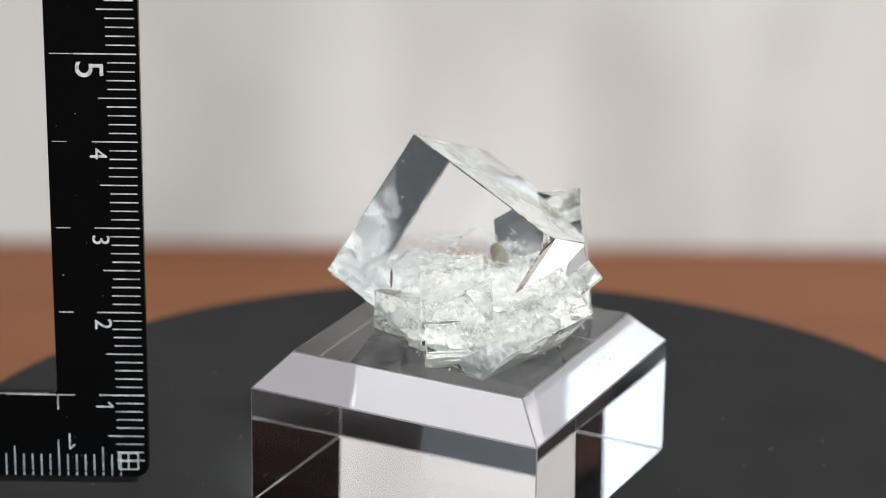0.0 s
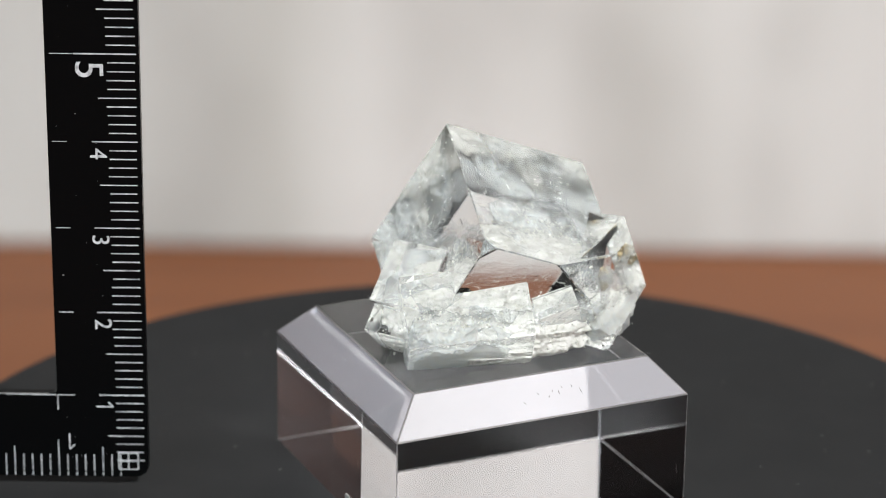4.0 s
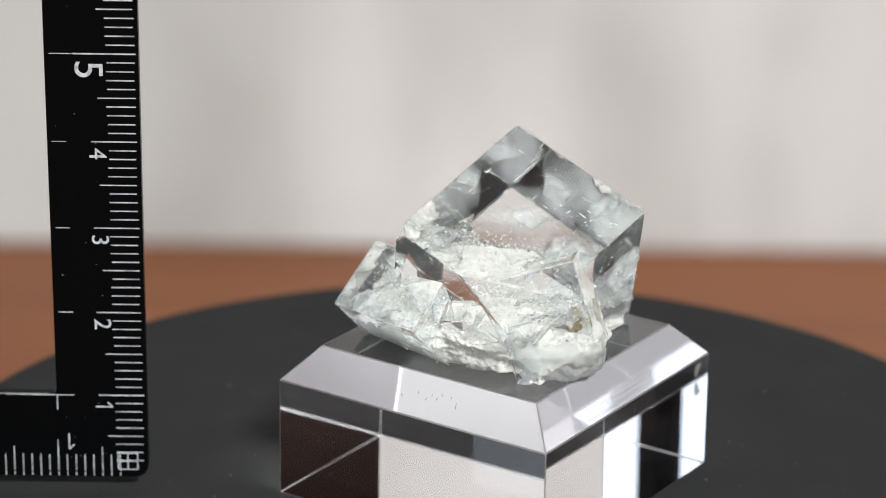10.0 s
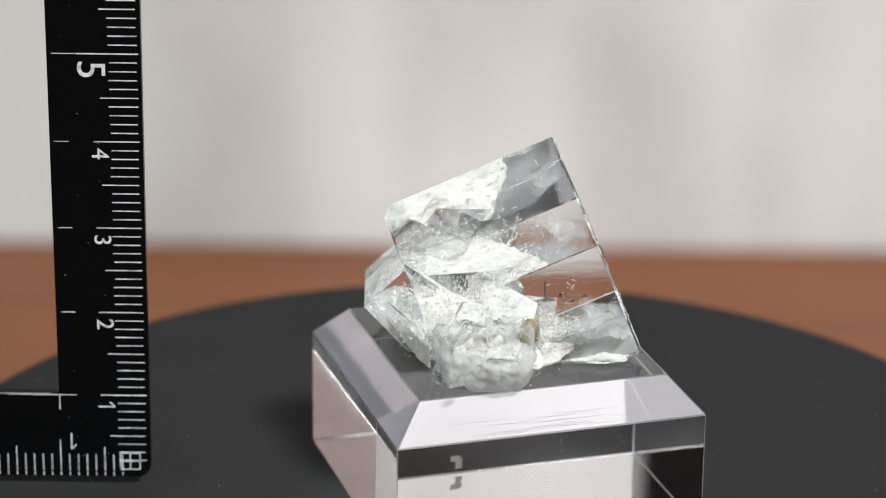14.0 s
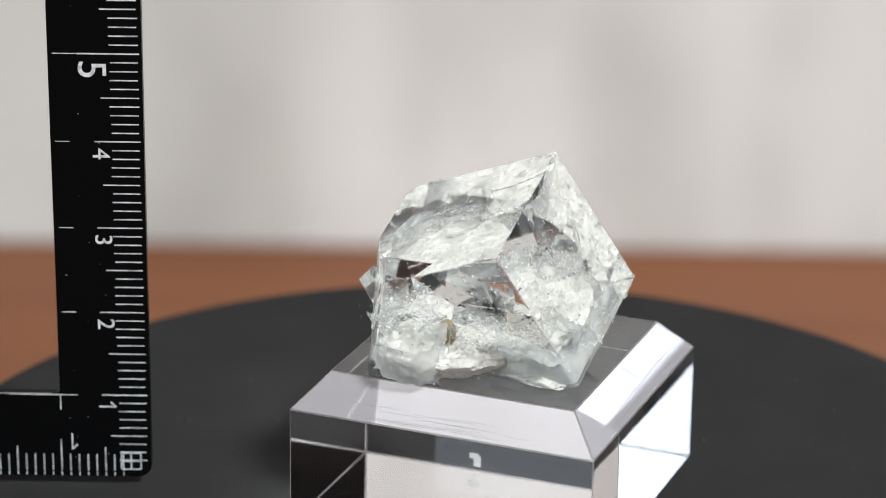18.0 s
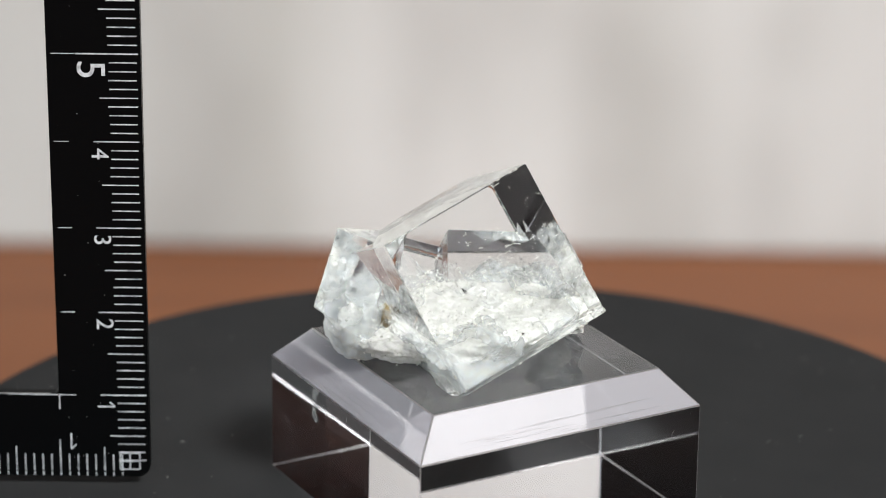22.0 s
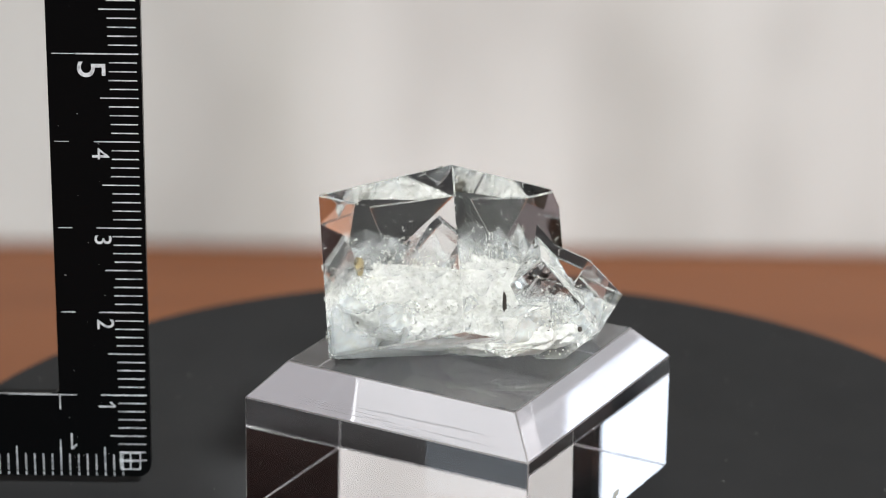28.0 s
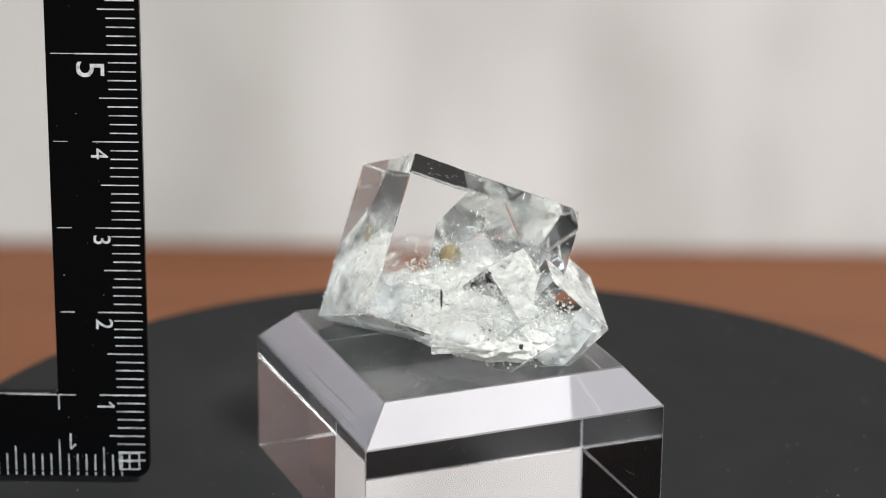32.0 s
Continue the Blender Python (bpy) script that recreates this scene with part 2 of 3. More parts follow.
def wall_with_window(name, x0, y0, x1, y1, along_x, a0, a1, z0, z1, mat, label):
    """A wall with one opening between a0 and a1 along it, z0 and z1 up."""
    bm = bmesh.new()
    lo, hi = (x0, x1) if along_x else (y0, y1)
    for s, e, b, t in ((lo, a0, -0.9, 1.60), (a1, hi, -0.9, 1.60), (a0, a1, -0.9, z0), (a0, a1, z1, 1.60)):
        if along_x:
            box_into(bm, s, y0, b, e, y1, t)
        else:
            box_into(bm, x0, s, b, x1, e, t)
    return tagged(mesh_object(name, bm, mat), label, "wall", kind="structure")


wall_with_window("wall_left", -2.3, -2.0, -2.2, 2.2, False, -1.95, -0.79, 0.02, 1.38, SIDE, "taupe wall with a window opening")
wall_with_window("wall_front", -2.2, -2.1, 2.8, -2.0, True, -2.105, -0.655, 0.02, 1.38, FRONT, "brownish wall with a wide window opening")
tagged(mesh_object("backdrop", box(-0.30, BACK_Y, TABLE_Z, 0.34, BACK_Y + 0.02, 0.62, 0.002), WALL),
       "off-white backdrop board with fold shading painted in", "backdrop", kind="structure")

# housings for both lamps; the strong one has no known fixture
for lamp_x, lamp_y, power, span in LAMPS:
    ceiling_light = tagged(new("ceiling_light"), "unseen round white light on the ceiling", "ceiling light", "ceiling lights")
    ceiling_light.location = (lamp_x * UNIT, lamp_y * UNIT, 1.599 * UNIT)
    part("housing", lathe([(span * 0.54, -0.054), (span * 0.56, -0.049), (span * 0.56, -0.004), (span * 0.53, 0.0)], 64), CEILING, ceiling_light)

table = tagged(new("table"), "brown wooden table top with straight edges", "table")
part("tabletop", box(-0.8, -0.9, TABLE_Z - 0.03, 0.8, BACK_Y + 0.25, TABLE_Z, 0.003), WOOD, table)
for x in (-0.74, 0.68):
    for y in (-0.84, 0.58):
        part("leg", box(x, y, -0.9, x + 0.06, y + 0.06, TABLE_Z - 0.03), WOOD, table)

# ---- the turntable and the acrylic block on it ----
BLOCK_X, BLOCK_Y, HALF_X, HALF_Y = -0.0026, 0.00115, 0.019, 0.01905
SHOULDER, TOP, INSET, BOTTOM = 0.01456, 0.01873, 0.00373, -0.00035
turntable = tagged(new("turntable"), "round matt black display turntable", "turntable")
part("disc", lathe([(r, z + BOTTOM - 0.00012) for r, z in ((0.0690, -0.008), (0.0705, -0.0075), (0.0712, -0.0065), (0.0712, -0.0012), (0.0706, -0.0003), (0.0696, 0.0))]), FELT, turntable)
part("base", lathe([(0.062, TABLE_Z), (0.064, TABLE_Z + 0.002), (0.064, -0.012), (0.060, -0.008)]), PLASTIC, turntable)

block = tagged(new("display_block"), "clear acrylic display block with sloping top edges", "display block")


def block_mesh():
    bm = bmesh.new()
    rings = []
    for s, z in ((0.0, BOTTOM), (0.0, SHOULDER), (INSET, TOP)):
        rings.append([bm.verts.new((BLOCK_X + a * (HALF_X - s), BLOCK_Y + b * (HALF_Y - s), z)) for a, b in ((-1, -1), (1, -1), (1, 1), (-1, 1))])
    for a, b in zip(rings, rings[1:]):
        for i in range(4):
            j = (i + 1) % 4
            bm.faces.new((a[i], a[j], b[j], b[i]))
    bm.faces.new(rings[0][::-1])
    bm.faces.new(rings[2])
    bmesh.ops.bevel(bm, geom=bm.edges[:], offset=0.00012, segments=1, affect="EDGES")
    return bm


body = part("block_body", block_mesh(), ACRYLIC, block)
body.data.materials.append(FROSTED)
body.data.materials.append(POLISHED_FILL)
for face in body.data.polygons:
    if face.area < 1.0e-5:
        face.material_index = 1
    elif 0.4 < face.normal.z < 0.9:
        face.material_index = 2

# ---- the crystal cluster ----
cluster = tagged(new("fluorite_cluster"), "clear colourless fluorite cubes on a milky crust", "mineral specimen")
CU = Vector((0.021, 0.9313, -0.3636)).normalized()
CV = Vector((-0.4193, -0.3219, -0.8489)).normalized()
CN = Vector((0.9076, -0.1703, -0.3837)).normalized()
FLOOR = TOP + 0.0002


def cuboid(corner, u, v, n, lu, lv, ln, floor=FLOOR, bevel=0.00012):
    """A crystal with one corner and three edge ways, cut off level with its support."""
    bm = bmesh.new()
    vs = box_into(bm, 0, 0, 0, lu, lv, ln)
    m = Matrix((u, v, n)).transposed()
    for w in vs:
        w.co = Vector(corner) + m @ w.co
    bmesh.ops.recalc_face_normals(bm, faces=bm.faces)
    out = bmesh.ops.bisect_plane(bm, geom=bm.verts[:] + bm.edges[:] + bm.faces[:], plane_co=(0, 0, floor), plane_no=(0, 0, -1), clear_outer=True)
    rim = [e for e in out["geom_cut"] if isinstance(e, bmesh.types.BMEdge)]
    if rim:
        bmesh.ops.edgeloop_fill(bm, edges=rim)
    if bevel:
        bmesh.ops.bevel(bm, geom=bm.edges[:], offset=bevel, segments=1, affect="EDGES")
    return bm


MAIN = ((-0.0088, -0.0006, 0.0437), CU, CV, CN, 0.0199, 0.0198, 0.0222)


def combined(bm, steps):
    """A solid joined with, or cut by, other solids one after the other."""
    def loose(mesh):
        bmesh.ops.recalc_face_normals(mesh, faces=mesh.faces)
        me = bpy.data.meshes.new("tool")
        mesh.to_mesh(me)
        mesh.free()
        ob = bpy.data.objects.new("tool", me)
        scene.collection.objects.link(ob)
        return ob

    base = loose(bm)
    tools = []
    for how, mesh in steps:
        tool = loose(mesh)
        tools.append(tool)
        change = base.modifiers.new("cut", "BOOLEAN")
        change.operation, change.solver, change.object = how, "EXACT", tool
    me = bpy.data.meshes.new_from_object(base.evaluated_get(bpy.context.evaluated_depsgraph_get()))
    for ob in [base] + tools:
        bpy.data.objects.remove(ob)
    out = bmesh.new()
    out.from_mesh(me)
    bpy.data.meshes.remove(me)
    return out


def axes(u, v):
    """Two square edge ways and the third, from two rough ones."""
    u = Vector(u).normalized()
    v = Vector(v)
    v = (v - u * u.dot(v)).normalized()
    return u, v, u.cross(v)


A1 = axes((0.86, 0.51, 0.03), (0.35, -0.57, -0.75))
A3 = axes((0.28, 0.956, 0.07), (-0.72, 0.13, 0.69))
A4 = axes((0.29, 0.90, 0.32), (-0.59, 0.16, 0.79))
A5 = axes((-0.02, 0.34, -0.94), (-0.91, -0.41, -0.13))
A6 = axes((0.04, -0.06, -1.0), (0.93, -0.36, 0.0))
STEP_A = ((-0.0034, -0.0097, 0.0319), *A1, 0.0077, 0.0082, 0.010)
STEP_B = (Vector((-0.0030, -0.0097, 0.0319)) + A1[2] * 0.0010, *A1, 0.0070, 0.0116, 0.008)
LOW = ((0.0107, -0.0139, 0.0236), A3[1], A3[0], A3[1].cross(A3[0]), 0.0094, 0.0150, 0.0090)
CHIP = ((0.0119, 0.0022, 0.0252), A4[0], A4[1], -A4[2], 0.0050, 0.0028, 0.0058)
HIGH = ((0.0056, 0.0166, 0.0341), A5[0], A5[1], -A5[2], 0.0150, 0.0085, 0.0105)
FOOT = ((-0.0100, -0.0084, 0.0261), A6[0], A6[1], -A6[2], 0.0048, 0.0075, 0.0080)


def clipped(bm, place, normal):
    """The part of a solid behind a plane, closed again."""
    out = bmesh.ops.bisect_plane(bm, geom=bm.verts[:] + bm.edges[:] + bm.faces[:], plane_co=place, plane_no=normal, clear_outer=True)
    bmesh.ops.edgeloop_fill(bm, edges=[e for e in out["geom_cut"] if isinstance(e, bmesh.types.BMEdge)])
    return bm


def main_solid(bevel=0.00012):
    """The large crystal: two of its corners are missing, one broken off, one overgrown."""
    bm = cuboid(*MAIN, bevel=0.0)
    clipped(bm, Vector(HIGH[0]) - A5[1] * 0.0002, -A5[1])
    tip = Vector(MAIN[0]) + CN * MAIN[6]
    blunt = (CN - CU - CV * 0.7).normalized()
    clipped(bm, tip - blunt * 0.0009, blunt)
    bmesh.ops.bevel(bm, geom=bm.edges[:], offset=bevel, segments=1, affect="EDGES")
    return bm


def high_solid():
    """The crystal at the back, its foot broken away at a slant."""
    bm = cuboid(*HIGH, bevel=0.0)
    clipped(bm, Vector(HIGH[0]) + HIGH[1] * 0.0100, (0.0, 0.65, -0.76))
    bmesh.ops.bevel(bm, geom=bm.edges[:], offset=0.00012, segments=1, affect="EDGES")
    return bm


def broken_off(p):
    """Whether p lies where the large crystal has lost a corner."""
    return (p - Vector(HIGH[0])).dot(A5[1]) < 0.0004 or (p - Vector(MAIN[0]) - CN * MAIN[6]).dot((CN - CU - CV * 0.7).normalized()) > -0.0010


def off_walls(crystal, p):
    """How far p lies outside the walls of a crystal; below nought inside."""
    corner, u, v, n, lu, lv, ln = crystal
    q = p - Vector(corner)
    return max(max(-w.dot(q), w.dot(q) - length) for w, length in ((u, lu), (v, lv), (n, ln)))


def intergrown():
    """All crystals as one clear solid with no walls inside; the skin of each becomes a part of its own."""
    kinds = (("main_crystal", MAIN, FLUORITE), ("side_crystal", STEP_A, PALE), ("side_crystal", STEP_B, PALE), ("side_crystal", LOW, CLOUDY),
             ("side_crystal", HIGH, CLOUDY), ("small_crystal", CHIP, PALE), ("small_crystal", FOOT, CLOUDY))
    solid = combined(main_solid(), [("UNION", high_solid() if crystal is HIGH else cuboid(*crystal)) for _, crystal, _ in kinds[1:]])
    owner = {}
    for face in solid.faces:
        p = face.calc_center_median()
        away = [abs(off_walls(crystal, p)) for _, crystal, _ in kinds]
        owner[face.index] = away.index(min(away))
    for i, (name, crystal, mat) in enumerate(kinds):
        skin = solid.copy()
        skin.faces.ensure_lookup_table()
        bmesh.ops.delete(skin, geom=[f for f in skin.faces if owner[f.index] != i], context="FACES")
        if skin.faces:
            part(name, skin, mat, cluster)
        else:
            skin.free()
    solid.free()


intergrown()


def rough(p):
    """Fine granular relief at three sizes."""
    return 0.00050 * noise.noise(p * 330) + 0.00028 * noise.noise(p * 900) + 0.00016 * noise.noise(p * 2300) - 0.00022 * noise.voronoi(p * 1500)[0][0]


def crust_mesh():
    """A low rough mound with a steep, granular face."""
    bm = bmesh.new()
    bmesh.ops.create_icosphere(bm, subdivisions=7, radius=1.0)
    for v in bm.verts:
        d = v.co.normalized()
        r = 1.0 + 0.10 * noise.noise(d * 1.7 + Vector((4, 1, 2))) + 0.05 * noise.noise(d * 4.0)
        r *= 1.0 - 0.20 * max(0.0, d.x) ** 2
        z = FLOOR + 0.0026 + 0.0027 * d.z * r
        if d.z < 0:
            r *= max(0.25, math.hypot(d.x, d.y)) ** -0.6
        p = Vector((0.0014 + 0.0112 * d.x * r, 0.0026 + 0.0146 * d.y * r, z))
        p += Vector((d.x, d.y, 0.8 * d.z)) * rough(p)
        v.co = Vector((p.x, p.y, max(p.z, FLOOR - 0.0001)))
    return bm


part("crust", crust_mesh(), MATRIX, cluster, "rough milky white crust")


def crust_lump(centre, along, reach, width, height, seed):
    """A low granular ridge of crust along one way, flat below."""
    bm = bmesh.new()
    bmesh.ops.create_icosphere(bm, subdivisions=6, radius=1.0)
    way = Vector((*along, 0.0)).normalized()
    side = Vector((-way.y, way.x, 0.0))
    shift = Vector((seed, 2.0 * seed, 0.5))
    for v in bm.verts:
        d = v.co.normalized()
        r = 1.0 + 0.16 * noise.noise(d * 2.2 + shift) + 0.08 * noise.noise(d * 5.0 + shift)
        p = Vector((*centre, FLOOR)) + way * d.x * reach * r + side * d.y * width * r
        p.z += height * max(0.0, d.z + 0.25) * r * (0.8 + 0.6 * noise.noise(p * 420))
        p += d * rough(p) * 0.8
        v.co = Vector((p.x, p.y, max(p.z, FLOOR - 0.0001)))
    return bm


part("crust", crust_lump((-0.0088, 0.0093), (-0.94, 0.36), 0.0062, 0.0019, 0.0015, 1.7), MATRIX, cluster, "rough milky white crust")
part("crust", crust_lump((0.0030, 0.0116), (0.95, 0.25), 0.0058, 0.0024, 0.0044, 6.3), MATRIX, cluster, "rough milky white crust")


def core_mesh(corner, u, v, n, lu, lv, ln, centre, reach, top, seed, margin=0.00035):
    """The milky inside of a crystal: it fills it out to its walls, and ends upwards in an uneven cloud."""
    corner, centre = Vector(corner), Vector(centre)
    walls = []
    for way, length in ((u, lu), (v, lv), (n, ln)):
        walls.append((way, length - margin - way.dot(centre - corner)))
        walls.append((-way, way.dot(centre - corner) - margin))
    walls.append((Vector((0, 0, -1)), centre.z - FLOOR - 0.0001))
    bm = bmesh.new()
    bmesh.ops.create_icosphere(bm, subdivisions=6, radius=1.0)
    shift = Vector((seed, seed * 0.7, 3.1))
    corner_way = (corner + u * lu + v * lv - centre).normalized()
    for w in bm.verts:
        d = w.co.normalized()
        r = reach * (1.0 + 0.12 * noise.fractal(d * 2.6 + shift, 0.8, 2.1, 4) + 0.45 * max(0.0, d.dot(corner_way)) ** 2)
        for way, gap in walls:
            k = way.dot(d)
            if k > 1e-4:
                r = min(r, gap / k)
        p = centre + d * r
        p -= d * abs(rough(p)) * 0.25
        flat = Vector((p.x * 230, p.y * 230, seed))
        lid = centre.z + top * (0.75 + 0.8 * noise.fractal(flat, 0.9, 2.1, 3)) + 0.00035 * noise.fractal(flat * 7, 0.8, 2.1, 3)
        if p.z > lid:
            p.z = lid + 0.15 * (p.z - lid)
        w.co = p
    return bm


def sugar_grains(count):
    """A crust of small angular grains, thick at the foot and thinning out upwards into the clear crystal."""
    rnd = random.Random(77)
    verts, faces = [], []
    corner = Vector(MAIN[0])
    while len(faces) < count * 6:
        a, r = rnd.uniform(0, math.tau), math.sqrt(rnd.random())
        x, y = 0.0006 + 0.0106 * r * math.cos(a), 0.0026 + 0.0150 * r * math.sin(a)
        clump = noise.noise(Vector((x * 260, y * 260, 1.0)))
        low = rnd.random() < 0.12
        z = FLOOR + (rnd.uniform(0.0004, 0.0052) if low else 0.0044 + clump * 0.0016 + rnd.expovariate(1 / 0.0007))
        p = Vector((x, y, z))
        if low:
            # grains of the outer rim
            rim = rnd.uniform(0.90, 0.99) * (1.0 + 0.04 * clump)
            p = Vector((0.0010 + 0.0106 * rim * math.cos(a), 0.0026 + 0.0148 * rim * math.sin(a), z))
        depth = min(min(k, length - k) for k, length in zip(((p - corner).dot(w) for w in (CU, CV, CN)), MAIN[4:]))
        if z > FLOOR + 0.0062 and depth < 0.0004:
            continue
        if -0.0003 < depth < 0.0003 and not low:
            continue
        k = 0.000025 + 0.00008 * rnd.random() ** 3
        if z > FLOOR + 0.0062:
            k *= 0.6
        turn = pose(0, 0, 0, rnd.uniform(0, 360), rnd.uniform(0, 360), rnd.uniform(0, 360)).to_3x3()
        sizes = [k * rnd.uniform(0.7, 1.5) for _ in range(3)]
        base = len(verts)
        for i in (-1, 1):
            for j in (-1, 1):
                for h in (-1, 1):
                    q = p + turn @ Vector((i * sizes[0], j * sizes[1], h * sizes[2]))
                    q.z = max(q.z, FLOOR)
                    verts.append(q)
        faces += [tuple(base + i for i in f) for f in ((0, 1, 3, 2), (4, 6, 7, 5), (0, 4, 5, 1), (2, 3, 7, 6), (0, 2, 6, 4), (1, 5, 7, 3))]
    me = bpy.data.meshes.new("sugary_grains")
    me.from_pydata(verts, [], faces)
    me.transform(Matrix.Scale(UNIT, 4))
    me.materials.append(SUGAR)
    ob = new("sugary_grains", me)
    ob.parent = cluster
    return tagged(ob, "sugary white grains of the crust", kind="stuff")


sugar_grains(3000)
part("milky_core", core_mesh(*MAIN, (-0.0088, 0.0090, 0.0208), 0.0078, 0.0026, 2.9), CORE, cluster)
part("milky_core", core_mesh(*MAIN, (-0.0018, 0.0048, 0.0218), 0.0142, 0.0050, 1.3), CORE, cluster, "cloudy white heart of the large crystal")
part("milky_core", core_mesh(*LOW, (0.0066, -0.0064, 0.0212), 0.0055, 0.0020, 4.2), CORE, cluster)
part("milky_core", core_mesh(*HIGH, (0.0045, 0.0128, 0.0238), 0.0052, 0.0026, 7.7), CORE_HIGH, cluster)
part("milky_core", core_mesh(*STEP_A, (0.0020, -0.0078, 0.0268), 0.0056, 0.0050, 9.1),
     CORE_HIGH, cluster)


def grain_into(verts, faces, p, ways, sizes):
    """A tiny four-sided grain round p, its corners thrown out along three ways."""
    base = len(verts)
    for a, b, c in ((1, 1, 1), (1, -1, -1), (-1, 1, -1), (-1, -1, 1)):
        verts.append(p + ways[0] * a * sizes[0] + ways[1] * b * sizes[1] + ways[2] * c * sizes[2])
    faces += [(base, base + 1, base + 2), (base, base + 2, base + 3), (base, base + 3, base + 1), (base + 1, base + 3, base + 2)]


def grains_object(name, verts, faces, mat, parent, label):
    me = bpy.data.meshes.new(name)
    me.from_pydata(verts, [], faces)
    me.transform(Matrix.Scale(UNIT, 4))
    me.materials.append(mat)
    ob = new(name, me)
    ob.parent = parent
    return tagged(ob, label, kind="stuff")


def flecks_in(name, crystal, count, depth, fade, seed, least, label):
    """Tiny pale flecks inside a crystal, thicker towards the crust and along two inner planes."""
    rnd = random.Random(seed)
    verts, faces = [], []
    corner, u, v, n, lu, lv, ln = crystal
    corner = Vector(corner)
    while len(faces) < count * 4:
        a, b, c = rnd.uniform(0.0003, lu - 0.0003), rnd.uniform(0.0003, lv - 0.0003), rnd.uniform(0.0003, ln - 0.0003)
        kind = rnd.random()
        if kind < 0.15:
            c = 0.0004 + abs(rnd.gauss(0, 0.0004))
        elif kind < 0.25:
            a = 0.0004 + abs(rnd.gauss(0, 0.0004))
        p = corner + u * a + v * b + n * c
        if p.z < FLOOR + 0.0004 or (crystal is MAIN and broken_off(p)):
            continue
        above = (p.z - FLOOR - depth) / fade
        keep = min(1.0, max(least, 1.0 - above) ** 2) * (0.2 + 1.6 * max(0.0, noise.noise(p * 380) + 0.2))
        if rnd.random() > keep:
            continue
        size = 0.000014 + 0.00006 * rnd.random() ** 4
        grain_into(verts, faces, p, (u, v, n), [size * rnd.uniform(0.5, 1.6) for _ in range(3)])
    return grains_object(name, verts, faces, MATRIX, cluster, label)


flecks_in("inclusions", MAIN, 700, 0.0030, 0.0080, 11, 0.16, "tiny pale flecks inside the clear crystal")
flecks_in("inclusions", STEP_A, 260, 0.006, 0.010, 12, 0.4, "tiny pale flecks inside a milky crystal")
flecks_in("inclusions", HIGH, 320, 0.006, 0.008, 13, 0.2,
          "tiny pale flecks inside a cloudy crystal")


def growth_lines(count):
    """Fine straight ridges and pits on the upper faces of the large crystal, along its edges."""
    rnd = random.Random(5)
    verts, faces = [], []
    corner, u, v, n, lu, lv, ln = MAIN
    corner = Vector(corner)
    for i in range(count):
        a, b, c = rnd.uniform(0.0004, lu - 0.0004), rnd.uniform(0.0004, lv - 0.0004), rnd.uniform(0.0004, ln - 0.0004)
        side = rnd.randrange(3)
        ways = ((u, v, n), (u, n, v), (v, n, u))[side]
        p = corner + (u * a + v * b if side == 0 else u * a + n * c if side == 1 else v * b + n * c)
        if p.z < FLOOR + 0.004 or broken_off(p):
            continue
        if noise.noise(p * 260 + Vector((side * 3.0, 0, 0))) < 0.05:
            continue
        long = rnd.random()
        first = 0.00003 + (0.0005 * rnd.random() ** 3 if long < 0.5 else 0.0)
        second = 0.00003 + (0.0005 * rnd.random() ** 3 if long > 0.7 else 0.0)
        grain_into(verts, faces, p, ways, (first, second, 0.000012))
    return grains_object("growth_lines", verts, faces, MATRIX, cluster, "fine pale growth lines and pits on crystal faces")


growth_lines(480)


def growth_step(turns, lift):
    """A fine zigzag step on the upper face of the large crystal, its corners given along two of its edges."""
    bm = bmesh.new()
    corner, u, v, n = Vector(MAIN[0]), CU, CV, CN
    for (a0, c0), (a1, c1) in zip(turns, turns[1:]):
        ring = []
        for a, c in ((min(a0, a1) - 0.00004, min(c0, c1)), (max(a0, a1) + 0.00004, min(c0, c1)), (max(a0, a1) + 0.00004, max(c0, c1) + 0.00006),
                     (min(a0, a1) - 0.00004, max(c0, c1) + 0.00006)):
            ring.append(corner + u * a + n * c)
        low = [bm.verts.new(q - v * 0.00002) for q in ring]
        high = [bm.verts.new(q - v * (0.00002 + lift)) for q in ring]
        bm.faces.new(low)
        bm.faces.new(high[::-1])
        for i in range(4):
            bm.faces.new((low[i], high[i], high[(i + 1) % 4], low[(i + 1) % 4]))
    return part("growth_step", bm, SUGAR, cluster, "fine pale zigzag step")


MM = 0.001
growth_step([(5.5 * MM, 7.0 * MM), (5.5 * MM, 3.4 * MM), (5.1 * MM, 3.4 * MM), (5.1 * MM, 2.2 * MM), (4.8 * MM, 2.2 * MM), (4.8 * MM, 1.0 * MM),
             (4.4 * MM, 1.0 * MM), (4.4 * MM, 0.2 * MM)], 0.00005)


def wisps(count, mat, seed, name, label):
    """Short wandering strings of tiny bubbles inside the large crystal."""
    rnd = random.Random(seed)
    verts, faces = [], []
    corner, u, v, n, lu, lv, ln = MAIN
    for _ in range(count):
        p = Vector(corner) + u * rnd.uniform(0.003, lu - 0.003) + v * rnd.uniform(0.004, lv - 0.003) + n * rnd.uniform(0.004, ln - 0.003)
        if not FLOOR + 0.005 < p.z < FLOOR + 0.014:
            continue
        way = Vector((rnd.gauss(0, 1), rnd.gauss(0, 1), rnd.gauss(0, 0.5))).normalized()
        for _ in range(rnd.randrange(8, 22)):
            way = (way + Vector((rnd.gauss(0, 0.6), rnd.gauss(0, 0.6), rnd.gauss(0, 0.4)))).normalized()
            p = p + way * 0.00009
            k = rnd.uniform(0.00002, 0.00006)
            grain_into(verts, faces, p, (u, v, n), (k, k * 1.2, k))
    return grains_object(name, verts, faces, mat, cluster, label)


